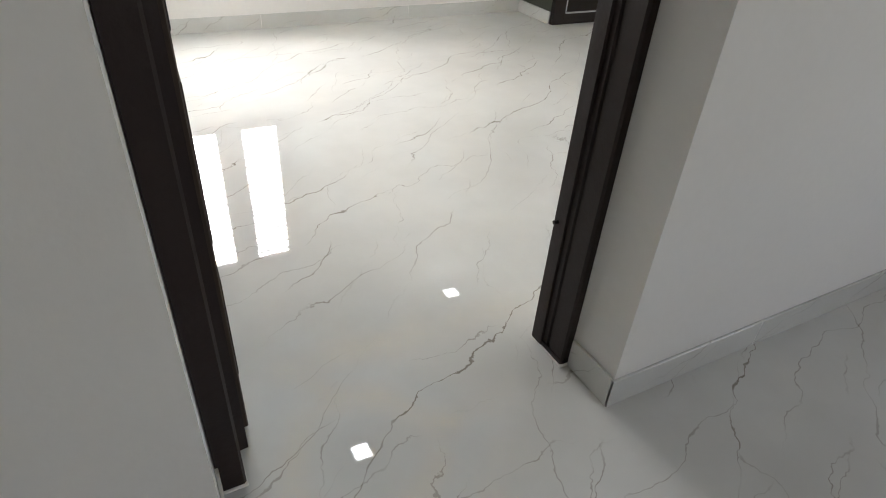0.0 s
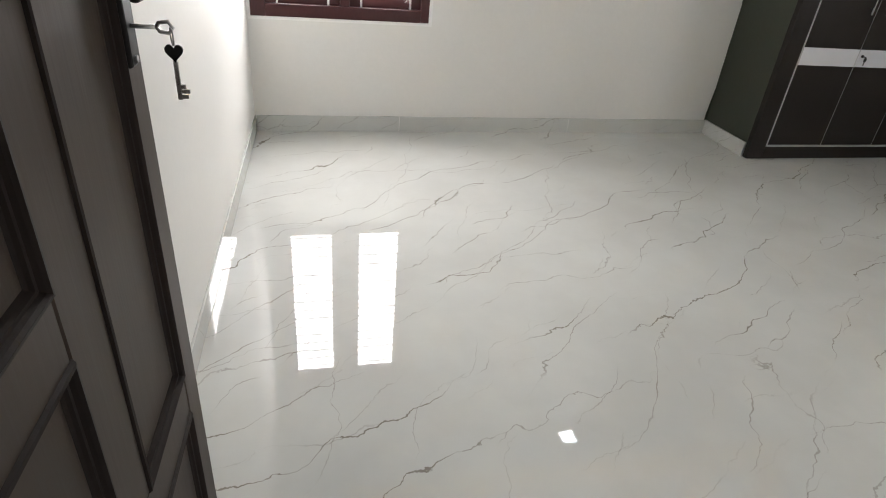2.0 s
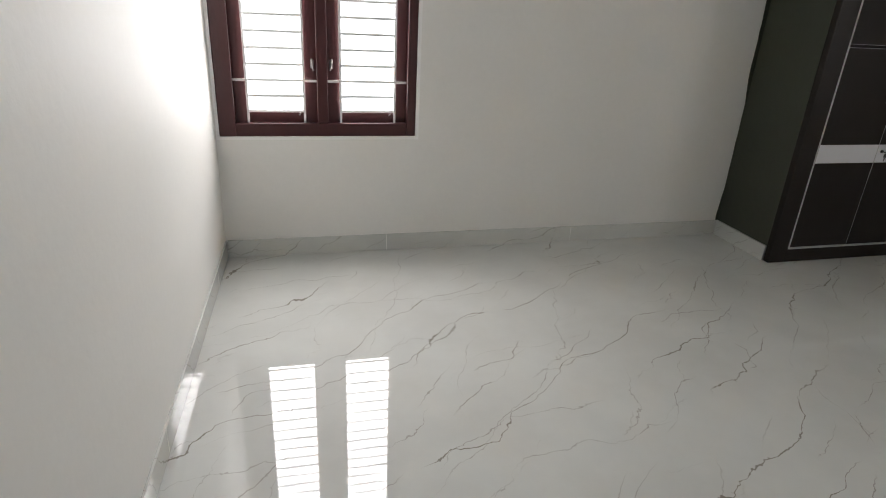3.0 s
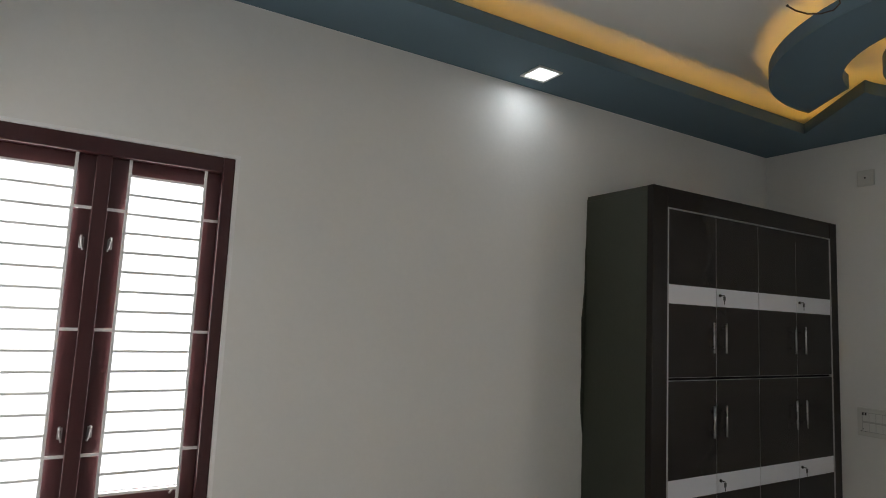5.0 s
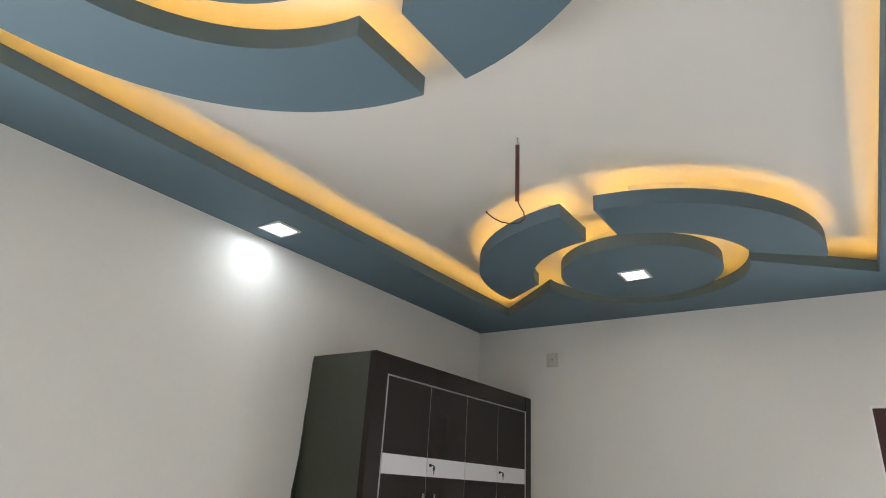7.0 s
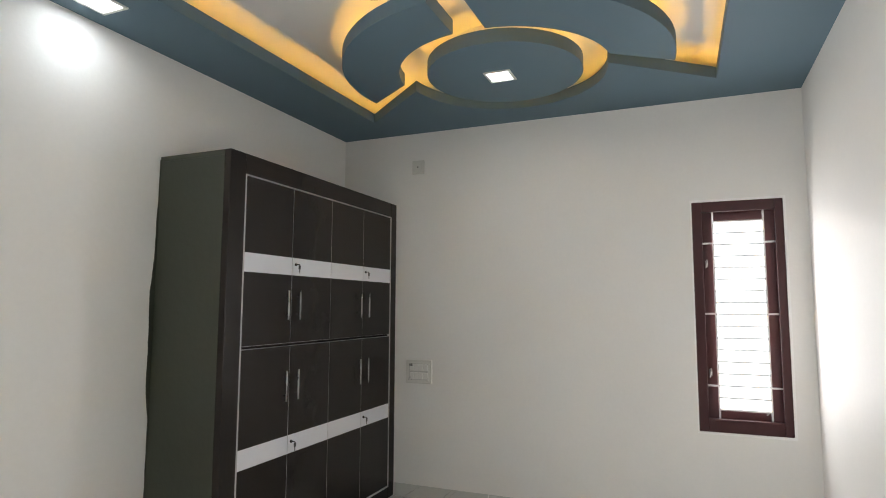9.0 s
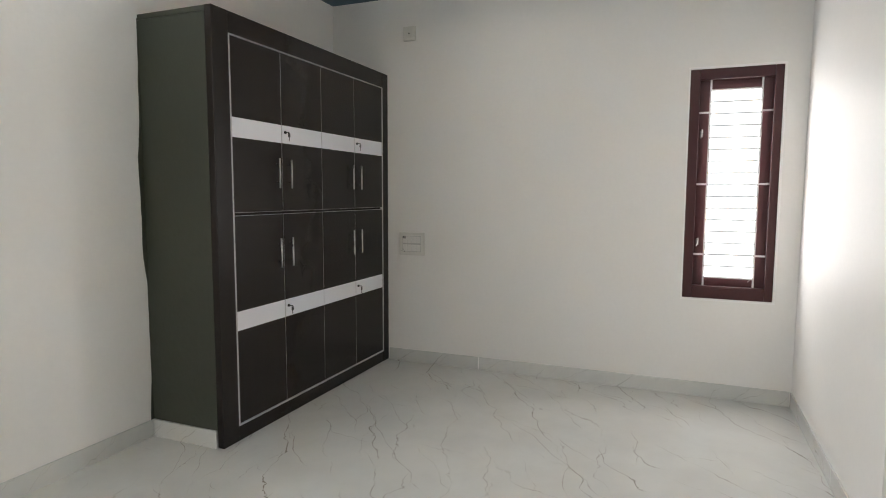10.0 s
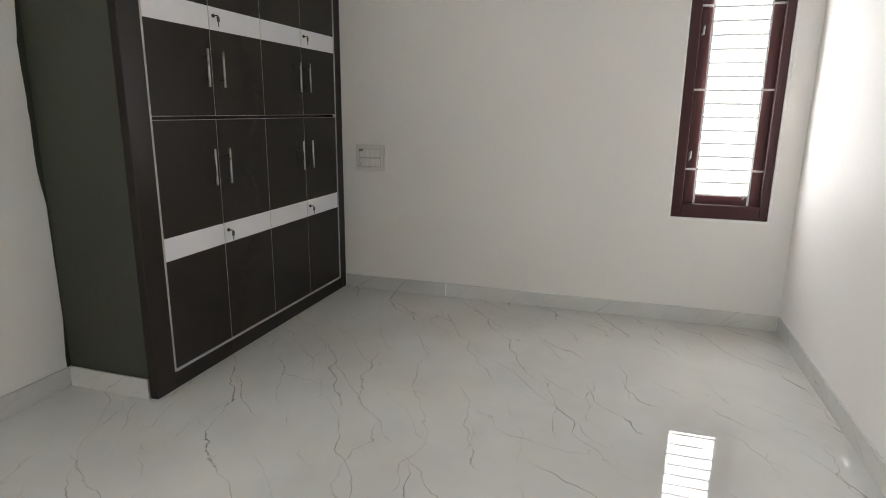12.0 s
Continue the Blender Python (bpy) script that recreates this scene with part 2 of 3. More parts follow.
# ---- structure ----
WIN_N = (0.035, 1.114, 0.668, 2.252)
WIN_E = (1.31, 1.893, 0.675, 2.254)
BATH = (2.45, 3.32, 0.115, 2.15)
solid("wall_north", wall_mesh("x", -0.45, EAST + WALL, NORTH, NORTH + WALL, -0.1, 3.3, [WIN_N]), M_WALL, "off-white satin painted wall with a double window", "wall", "structure")
solid("wall_east", wall_mesh("y", SOUTH - 0.5, NORTH, EAST, EAST + WALL, -0.1, 3.3, [WIN_E]), M_WALL, "off-white satin painted wall with a narrow window", "wall", "structure")
solid("wall_door", wall_mesh("x", -1.9, 2.2, HALL, DOORWALL, -0.1, 3.3, [(DOOR_L, DOOR_R, -0.1, DOOR_TOP)]), M_WALL, "off-white painted wall with the room door", "wall", "structure")
solid("wall_south", wall_mesh("x", 2.2, EAST, HALL, SOUTH, -0.1, 3.3, [BATH]), M_WALL, "off-white painted wall with a raised side opening", "wall", "structure")
bm = bmesh.new()
prism(bm, [(WEST_S[0], WEST_S[1]), (WEST_N[0], WEST_N[1]), (WEST_N[0] - WALL, WEST_N[1]), (WEST_S[0] - WALL, WEST_S[1])], -0.1, 3.3)
solid("wall_west", bm, M_WALL, "off-white satin painted wall behind the open door", "wall", "structure")
solid("wall_bath_back", box(bmesh.new(), 2.3, 3.5, HALL - 0.12, HALL - 0.004, 0, 3.2), M_WALL, "plain off-white wall closing the side opening", "wall", "structure")
solid("bath_threshold", box(bmesh.new(), BATH[0] + 0.002, BATH[1] - 0.002, HALL + 0.01, SOUTH + 0.006, 0.09, 0.118, 0.003), M_SKIRT, "pale veined stone threshold of the raised side opening", "threshold", "structure")

# hall behind the door
solid("wall_hall_west", wall_mesh("y", -2.5, HALL, -1.9, -1.7, -0.1, 3.3), M_WALL, "plain off-white hall wall", "wall", "structure")
# the opening is unseen, added to let the hall's fill lamp in
solid("wall_hall_east", wall_mesh("y", -2.5, HALL - 0.13, 3.5, 3.7, -0.1, 3.3, [(-2.35, -0.75, 0.7, 2.7)]), M_WALL, "plain off-white hall wall with an added opening for the fill lamp", "wall", "structure")
solid("wall_hall_south", wall_mesh("x", -1.9, 3.7, -2.7, -2.5, -0.1, 3.3), M_WALL, "plain off-white hall wall", "wall", "structure")
solid("ceiling_hall", box(bmesh.new(), -1.9, 3.7, -2.7, HALL + 0.2, 3.0, 3.02), M_CEIL, "plain off-white hall ceiling", "ceiling", "structure")
solid("ceiling", box(bmesh.new(), -0.4, EAST + 0.05, DOORWALL - 0.05, NORTH + 0.05, SLAB, SLAB + 0.1), M_CEIL, "warm white painted ceiling above the lowered blue border", "ceiling", "structure")
solid("floor", box(bmesh.new(), -0.33, EAST + 0.1, HALL, NORTH + 0.1, -0.1, 0.0), M_FLOOR, "polished off-white marble-look floor with grey-brown veins", "floor", "structure")
solid("floor_hall", box(bmesh.new(), -1.8, 3.6, -2.6, HALL, -0.1, 0.0), M_FLOOR, "polished off-white marble-look hall floor with grey-brown veins", "floor", "structure")

# ---- lowered ceiling ----
MIDX, MIDY = 2.632, 2.945
REACH = 1.632
CX = (MIDX - REACH, MIDX + REACH)
DISCS, NICHE = (0.535, 0.485), 0.628
RINGS = ((0.73, 1.085), (0.66, 1.01))  # inner and outer radius of the curved panels round the west and the east disc


def arc(cx, cy, r, a0, a1, steps):
    return [(cx + r * math.cos(radians(a0 + (a1 - a0) * k / steps)), cy + r * math.sin(radians(a0 + (a1 - a0) * k / steps))) for k in range(steps + 1)]


def tray_outline(back):
    """Inner outline of the border, pushed outwards by back: straight sides, slanted ends and a round niche at each disc."""
    x1, y1 = 2.175 + back * 2.14, 1.235 + back
    east = [(x1, y1)] + [(p[0], p[1]) for p in arc(REACH, 0, NICHE + back, 87 - 150 * back, 150 * back - 87, 40)] + [(x1, -y1)]
    west = [(-p[0], -p[1] * (1.05 if abs(p[1]) > 1.1 else 1.0)) for p in east]
    return [(MIDX + p[0], MIDY + p[1]) for p in east + west]


def ring_strip(pts_a, pts_b, z, closed=True):
    """Flat ribbon between two outlines of equal length."""
    bm = bmesh.new()
    va, vb = [bm.verts.new((x, y, z)) for x, y in pts_a], [bm.verts.new((x, y, z)) for x, y in pts_b]
    m = len(va)
    for k in range(m if closed else m - 1):
        j = (k + 1) % m
        bm.faces.new((va[k], va[j], vb[j], vb[k]))
    return bm


def border_mesh():
    bm = bmesh.new()
    outer = [(WEST_S[0] - 0.02, DOORWALL - 0.01), (EAST + 0.01, DOORWALL - 0.01), (EAST + 0.01, NORTH + 0.01), (WEST_N[0] - 0.01, NORTH + 0.01)]
    edges = []
    for pts in (outer, tray_outline(0)):
        vs = [bm.verts.new((x, y, BORDER)) for x, y in pts]
        edges += [bm.edges.new((vs[k], vs[(k + 1) % len(vs)])) for k in range(len(vs))]
    bmesh.ops.triangle_fill(bm, edges=edges, use_beauty=True)
    up = bmesh.ops.extrude_face_region(bm, geom=list(bm.faces))
    bmesh.ops.translate(bm, verts=[g for g in up["geom"] if isinstance(g, bmesh.types.BMVert)], vec=(0, 0, 0.022))
    return bm


border = solid("ceiling_border", border_mesh(), M_TEAL, "lowered blue-grey ceiling border with slanted ends and a lit edge", "false ceiling", "structure")
lip = ring_strip(tray_outline(0.0005), tray_outline(0.012), BORDER + 0.022)
up = bmesh.ops.extrude_face_region(lip, geom=list(lip.faces))
bmesh.ops.translate(lip, verts=[g for g in up["geom"] if isinstance(g, bmesh.types.BMVert)], vec=(0, 0, 0.052))
part("lip", lip, M_TEAL, border)
part("led_strip", ring_strip(tray_outline(0.052), tray_outline(0.064), BORDER + 0.026), M_LED, border, "warm glowing LED strip along the edge")


ENDS = ((79, 94.5), (81.5, 98))  # where those panels end towards the border, outer and inner edge, in degrees


def hollow_panel(ob, outline):
    """Panel with a raised rim along its edge, and the LED strip that lies behind the rim."""
    part("panel", prism(bmesh.new(), outline(0.0), 0, 0.036), M_TEAL, ob)
    rim = ring_strip(outline(0.0), outline(-0.012), 0.036)
    up = bmesh.ops.extrude_face_region(rim, geom=list(rim.faces))
    bmesh.ops.translate(rim, verts=[g for g in up["geom"] if isinstance(g, bmesh.types.BMVert)], vec=(0, 0, 0.044))
    part("rim", rim, M_TEAL, ob)
    part("core", prism(bmesh.new(), outline(-0.13), 0.036, SLAB - BORDER), M_CEIL, ob, "white hanger block above the panel")
    part("led_strip", ring_strip(outline(-0.038), outline(-0.050), 0.041), M_LED, ob, "warm glowing LED strip")


def arc_outline(radii, ends, grow=0.0):
    """Quarter-ring panel of the north-west side of a disc, centred on the disc; grow < 0 shrinks it."""
    ro, ri, gap = radii[1] + grow, radii[0] - grow, 0.090 - grow
    o = arc(0, 0, ro, 180 - math.degrees(math.asin(gap / ro)), ends[0] - math.degrees(grow / ro) * 0.8, 28)
    i = arc(0, 0, ri, ends[1] - math.degrees(grow / ri), 180 - math.degrees(math.asin(gap / ri)), 20)
    return o + i


def ceiling_panel(centre, radii, ends, sx, sy, label):
    ob = thing("ceiling_arc", (centre, MIDY, BORDER), label, "false ceiling", "lit ceiling panels")
    hollow_panel(ob, lambda grow: [(sx * x, sy * y) for x, y in arc_outline(radii, ends, grow)])


for k, cx in enumerate(CX):
    s = 1 if k else -1
    ceiling_panel(cx, RINGS[k], ENDS[k], s, 1, "blue-grey curved ceiling panel with warm edge light")
    ceiling_panel(cx, RINGS[k], ENDS[k], s, -1, "blue-grey curved ceiling panel with warm edge light")
    ob = thing("ceiling_disc", (cx, MIDY, BORDER), "round blue-grey ceiling disc with warm light behind its rim", "false ceiling", "lit ceiling panels")
    hollow_panel(ob, lambda grow, r=DISCS[k]: arc(0, 0, r + grow, 0, 355, 71))


def ceiling_light(x, y, watts):
    ob = thing("ceiling_light", (x, y, BORDER), "square white LED downlight, switched on, in the blue-grey ceiling", "ceiling light", "square downlights")
    bm = bmesh.new()
    h, g = 0.085, 0.068
    for a in ((-h, h, -h, -g), (-h, h, g, h), (-h, -g, -g, g), (g, h, -g, g)):
        box(bm, *a, -0.008, -0.001)
    part("frame", bm, M_PLASTIC, ob, "thin white square trim")
    part("diffuser", box(bmesh.new(), -g, g, -g, g, -0.006, -0.001), M_PANEL, ob, "glowing cool white diffuser")
    area_lamp("downlight_beam", look((x, y, BORDER - 0.012), (x, y, 0)), 0.13, 0.13, watts, (0.84, 0.93, 1.0))


for x, y in ((2.665, 4.482), (2.665, 1.41), (CX[0], MIDY), (CX[1] - 0.012, MIDY + 0.025)):
    ceiling_light(x, y, 0.78)


# ---- filler line where the walls meet the lowered border ----
bm = bmesh.new()
box(bm, WEST_N[0] + 0.002, EAST - 0.002, NORTH - 0.004, NORTH - 0.0005, BORDER - 0.006, BORDER - 0.0008, 0.001)
solid("trim_north", bm, M_TRIM, "thin white filler line under the lowered ceiling border", "trim", "structure")
bm = bmesh.new()
box(bm, EAST - 0.004, EAST - 0.0005, SOUTH + 0.002, NORTH - 0.006, BORDER - 0.006, BORDER - 0.0008, 0.001)
solid("trim_east", bm, M_TRIM, "thin white filler line under the lowered ceiling border", "trim", "structure")


# ---- bright haze outside the windows ----
solid("backdrop_north", box(bmesh.new(), -0.9, 2.4, NORTH + 1.0, NORTH + 1.02, 0.2, 3.4), M_HAZE, "white overcast sky outside the double window", "sky", "structure")
solid("backdrop_east", box(bmesh.new(), EAST + 1.0, EAST + 1.02, 0.4, 2.9, 0.2, 3.4), M_HAZE, "white overcast sky outside the narrow window", "sky", "structure")


# ---- skirting ----
def skirting(name, p, q, left, first=0.0, z0=0.0, joint=0.0015):
    """Run of skirting tiles from p to q, proud to the left or right of that line."""
    d = Vector((q[0] - p[0], q[1] - p[1]))
    run, ang = d.length, math.atan2(d.y, d.x)
    ob = thing(name, (p[0], p[1], z0), "pale veined skirting tiles along the foot of the wall", "skirting", kind="structure")
    ob.rotation_euler = (0, 0, ang)
    lo, hi = (0.0, 0.009) if left else (-0.009, 0.0)
    cuts = [0.0]
    while cuts[-1] < run - 1e-4:
        step = first if first and len(cuts) == 1 else 1.2
        cuts.append(min(run, cuts[-1] + step))
    for a, b in zip(cuts, cuts[1:]):
        if b - a > 0.02:
            part("skirting_tile", box(bmesh.new(), a + (0.002 if a == 0 else joint), b - (0.002 if b == run else joint), lo, hi, 0.0005, 0.1, 0.0015), M_SKIRT, ob)
    part("grout", box(bmesh.new(), 0.002, run - 0.002, lo * 0.85, hi * 0.85, 0.0, 0.097), M_GROUT, ob, "white grout behind the tiles")
    return ob


skirting("baseboard_north", (WEST_N[0] + 0.009, NORTH), (3.231, NORTH), False, 0.9)
skirting("baseboard_east", (EAST, SOUTH + 0.009), (EAST, 4.168), True, 2.175, joint=0.004)
skirting("baseboard_south", (BATH[1], SOUTH), (EAST - 0.009, SOUTH), True, 0.7)
skirting("baseboard_step", (BATH[0], SOUTH), (BATH[1] - 0.001, SOUTH), True)
skirting("baseboard_south_door", (DOOR_R + 0.01, DOORWALL), (2.2, DOORWALL), True, 0.5)
skirting("baseboard_west", (WEST_S[0], WEST_S[1]), (WEST_N[0], WEST_N[1]), False, 0.8)
skirting("baseboard_cupboard", (3.24, 4.22), (3.24, NORTH - 0.001), True)
skirting("baseboard_hall", (DOOR_R - 0.0105, HALL), (3.49, HALL), False, 0.6)
skirting("baseboard_hall_left", (-1.69, HALL), (DOOR_L + 0.0105, HALL), False, 0.6)
skirting("baseboard_reveal", (DOOR_R, HALL - 0.0025), (DOOR_R, 0.944), True)
skirting("baseboard_reveal_left", (DOOR_L, HALL - 0.0025), (DOOR_L, 0.944), False)


# ---- windows ----
def window(name, m, width, z0, z1, lights, gap, side, foot, label):
    """Timber window with fixed frame, outward shutters, glass and a painted steel grill; x along the wall, y outwards."""
    ob = thing(name, label=label, category="window", kind="structure")
    ob.matrix_world = m
    head = 0.070
    y0, y1 = 0.012, 0.056
    a0, a1, c0, c1 = gap
    for x0, x1, q0, q1 in ((-a0, 0, z0 - c0, z1 + c1), (width, width + a1, z0 - c0, z1 + c1), (0, width, z0 - c0, z0), (0, width, z1, z1 + c1)):
        part("plaster_edge", box(bmesh.new(), x0, x1, 0.002, 0.12, q0, q1), M_TRIM, ob, "white plaster edge round the frame")
    for a, b in ((0, side), (width - 0.05, width)):
        part("jamb", box(bmesh.new(), a, b, y0, y1, z0, z1, 0.004, 2), M_WINDOW, ob)
    part("head", box(bmesh.new(), side, width - 0.05, y0 + 0.001, y1, z1 - head, z1, 0.004, 2), M_WINDOW, ob)
    part("sill_rail", box(bmesh.new(), side, width - 0.05, y0 + 0.001, y1, z0, z0 + foot, 0.004, 2), M_WINDOW, ob)
    for (a, b), (c, d) in zip(lights, lights[1:]):
        part("mullion", box(bmesh.new(), b, c, y0 + 0.002, y1, z0 + foot, z1 - head, 0.004, 2), M_WINDOW, ob)
    for k, (a, b) in enumerate(lights):
        lo, hi = z0 + foot, z1 - head
        pa, pb, plo, phi = a + 0.066, b - 0.066, lo + 0.058, hi - 0.066
        sh = part("shutter", box(bmesh.new(), a - 0.014, pa, 0.058, 0.10, lo - 0.02, hi + 0.02, 0.003), M_WINDOW, ob, "maroon-brown shutter frame")
        part("stile", box(bmesh.new(), pb, b + 0.014, 0.058, 0.10, lo - 0.02, hi + 0.02, 0.003), M_WINDOW, sh)
        part("rail", box(bmesh.new(), pa, pb, 0.059, 0.099, lo - 0.02, plo, 0.003), M_WINDOW, sh)
        part("rail", box(bmesh.new(), pa, pb, 0.059, 0.099, phi, hi + 0.02, 0.003), M_WINDOW, sh)
        glass = part("pane", box(bmesh.new(), pa - 0.006, pb + 0.006, 0.092, 0.096, plo - 0.006, phi + 0.006), M_GLASS, sh, "clear window glass")
        glass.visible_shadow = False
        # grill
        gy = 0.034
        gr = part("grill", box(bmesh.new(), pa - 0.004, pa + 0.008, gy - 0.003, gy + 0.003, lo, hi, 0.001), M_GRILL, ob, "white painted steel window grill")
        part("bar", box(bmesh.new(), pb - 0.008, pb + 0.004, gy - 0.003, gy + 0.003, lo, hi, 0.001), M_GRILL, gr)
        rows = 17
        for r in range(rows):
            z = plo + 0.002 + (phi - plo - 0.004) * r / (rows - 1)
            part("rod", box(bmesh.new(), pa + 0.006, pb - 0.006, gy - 0.0012, gy + 0.0012, z - 0.0054, z + 0.0054), M_GRILL, gr)
        for f in (0.155, 0.5, 0.845):
            z = lo + (hi - lo) * f
            part("tie", box(bmesh.new(), a, pa - 0.004, gy - 0.003, gy + 0.003, z - 0.006, z + 0.006), M_GRILL, gr)
            part("tie", box(bmesh.new(), pb + 0.004, b, gy - 0.003, gy + 0.003, z - 0.006, z + 0.006), M_GRILL, gr)
        # casement fasteners on the meeting side
        s = 1 if k == 0 and len(lights) > 1 else -1
        ux = b - 0.022 if s > 0 else a + 0.022
        for f in (0.215, 0.745):
            z = lo + (hi - lo) * f
            bm = bmesh.new()
            box(bm, ux - 0.009, ux + 0.009, 0.050, 0.055, z - 0.022, z + 0.022, 0.001)
            tube(bm, [(ux, 0.052, z + 0.012), (ux, 0.036, z + 0.014), (ux - s * 0.002, 0.032, z + 0.028)], 0.005, 6)
            tube(bm, [(ux, 0.036, z + 0.014), (ux + s * 0.003, 0.030, z - 0.016), (ux + s * 0.008, 0.028, z - 0.030)], 0.004, 6)
            part("fastener", bm, M_ALLOY, sh, "small dull steel casement fastener", True)
        bm = bmesh.new()
        tube(bm, [(pb - 0.03, 0.054, plo - 0.02), (pb - 0.03, 0.042, plo - 0.018), (pb - 0.022, 0.040, plo - 0.006)], 0.004, 6)
        part("stay_peg", bm, M_ALLOY, sh, "steel stay peg", True)
    return ob


window("window_1", pose(0.05, NORTH, 0), 1.046, 0.684, 2.236, [(0.084, 0.511), (0.567, 0.998)], (0.015, 0.018, 0.016, 0.016), 0.084, 0.070, "double maroon-brown timber window with white steel grill, shut")
window("window_2", pose(EAST, 1.882, 0, 0, 0, -90), 0.557, 0.690, 2.240, [(0.062, 0.507)], (0.011, 0.015, 0.015, 0.014), 0.062, 0.086, "narrow maroon-brown timber window with white steel grill, shut")


# ---- door frame and door ----
def jamb_outline(s, x_wall, x_stop, x_rebate):
    """Plan of a door jamb with a small bead groove; s: +1 where the opening lies to the east."""
    e = 0.006
    return [(x_wall, 0.945), (x_stop - s * e, 0.945), (x_stop, 0.951), (x_stop, 1.008), (x_stop - s * 0.006, 1.012), (x_stop - s * 0.006, 1.018), (x_stop, 1.022),
            (x_stop, 1.040), (x_rebate, 1.042), (x_rebate, 1.086), (x_rebate - s * 0.005, 1.091), (x_wall, 1.091)]


frame_1 = thing("door_1", label="dark brown timber door frame in the white wall", category="door frame", kind="structure")
bm = prism(bmesh.new(), jamb_outline(1, DOOR_L + 0.002, 0.006, 0.030), 0.004, 2.03)
part("jamb", bm, M_JAMB, frame_1)
bm = prism(bmesh.new(), jamb_outline(-1, DOOR_R - 0.002, 0.909, 0.902), 0.004, 2.03)
part("jamb", bm, M_JAMB, frame_1)
part("head", box(bmesh.new(), DOOR_L + 0.002, DOOR_R - 0.002, 0.945, 1.091, 2.03, DOOR_TOP - 0.002, 0.004), M_JAMB, frame_1)
part("strike_stud", tube(bmesh.new(), [(0.904, 1.072, 0.43), (0.892, 1.074, 0.43), (0.890, 1.074, 0.43)], 0.006, 8), M_BLACKMETAL, frame_1, "small black strike stud")
for x0, x1 in ((-0.045, 0.004), (0.905, 0.932)):
    part("foot_block", box(bmesh.new(), x0, x1, 0.947, 1.086, 0.003, 0.022, 0.004, 2), M_JAMB, frame_1)
    part("foot_patch", box(bmesh.new(), x0 - 0.004, x1 + 0.004, 0.938, 1.090, 0.0005, 0.006, 0.002), M_GROUT, frame_1, "rough white cement at the frame's foot")

HINGE, FREE = Vector((0.044, 1.098)), Vector((0.082, 1.962))
LEAF = (FREE - HINGE).length
leaf_turn = math.degrees(math.atan2(FREE.y - HINGE.y, FREE.x - HINGE.x))
door = thing("panelled_door", label="dark-stained wooden panelled door standing open against the wall", category="door")
door.matrix_world = pose(HINGE.x, HINGE.y, 0, 0, 0, leaf_turn)
TOP = 2.035
part("core", box(bmesh.new(), 0.004, LEAF - 0.004, 0.0165, 0.036, 0.014, TOP - 0.004), M_DOOR, door)
for u0, u1, a, b in ((0, 0.09, 0.01, TOP), (LEAF - 0.078, LEAF, 0.01, TOP), (0.425, 0.528, 0.51, TOP - 0.1)):
    part("stile", box(bmesh.new(), u0, u1, 0, 0.037, a, b, 0.003), M_DOOR, door)
for u0, u1, a, b in ((0.09, LEAF - 0.078, 0.01, 0.11), (0.09, LEAF - 0.078, 0.412, 0.51), (0.09, 0.425, 0.865, 0.955), (0.09, LEAF - 0.078, TOP - 0.1, TOP)):
    part("rail", box(bmesh.new(), u0, u1, 0.0008, 0.036, a, b, 0.003), M_DOOR, door)


def panel_rings(u0, u1, a, b, steps):
    """Nested rectangles joined into a profile; steps: (inset, depth)."""
    bm = bmesh.new()
    rings = []
    for inset, depth in steps:
        rings.append([bm.verts.new((u, depth, z)) for u, z in ((u0 + inset, a + inset), (u1 - inset, a + inset), (u1 - inset, b - inset), (u0 + inset, b - inset))])
    for r, s in zip(rings, rings[1:]):
        for k in range(4):
            bm.faces.new((r[k], r[(k + 1) % 4], s[(k + 1) % 4], s[k]))
    return bm, rings[-1]


MOULD = ((-0.003, 0.002), (0.0, -0.004), (0.005, -0.005), (0.009, -0.001), (0.012, 0.004), (0.016, 0.005), (0.019, 0.009), (0.025, 0.0135))
FIELD = ((0.022, 0.0125), (0.030, 0.012), (0.034, 0.012))
for u0, u1, a, b in ((0.09, LEAF - 0.078, 0.11, 0.412), (0.09, 0.425, 0.51, 0.865), (0.09, 0.425, 0.955, TOP - 0.1), (0.528, LEAF - 0.078, 0.51, TOP - 0.1)):
    bm, inner = panel_rings(u0, u1, a, b, FIELD)
    bm.faces.new(inner)
    panel = part("panel", bm, M_DOOR, door)
    bm, inner = panel_rings(u0, u1, a, b, MOULD)
    part("moulding", bm, M_MOULD, panel, "near-black bead round the panel")
for z in (0.25, 1.05, 1.85):
    part("hinge", tube(bmesh.new(), [(-0.003, 0.040, z - 0.05), (-0.003, 0.040, z + 0.05)], 0.006, 8), M_BLACKMETAL, door, "dark butt hinge")

UH = LEAF - 0.060
handle = part("handle_plate", box(bmesh.new(), UH - 0.021, UH + 0.021, -0.011, 0.0, 1.094, 1.264, 0.004, 2), M_BLACKMETAL, door, "dark bronze lock plate")
bm = bmesh.new()
tube(bm, [(UH, -0.010, 1.205), (UH, -0.045, 1.205)], 0.011, 10)
lev = box(bmesh.new(), UH - 0.100, UH + 0.012, -0.056, -0.042, 1.196, 1.216, 0.005, 2)
part("lever", lev, M_BLACKMETAL, handle, "dark lever handle")
part("lever_neck", bm, M_BLACKMETAL, handle, "", True)
for z in (1.104, 1.252):
    part("screw", tube(bmesh.new(), [(UH, -0.010, z), (UH, -0.0135, z)], 0.006, 8), M_STEEL, handle)

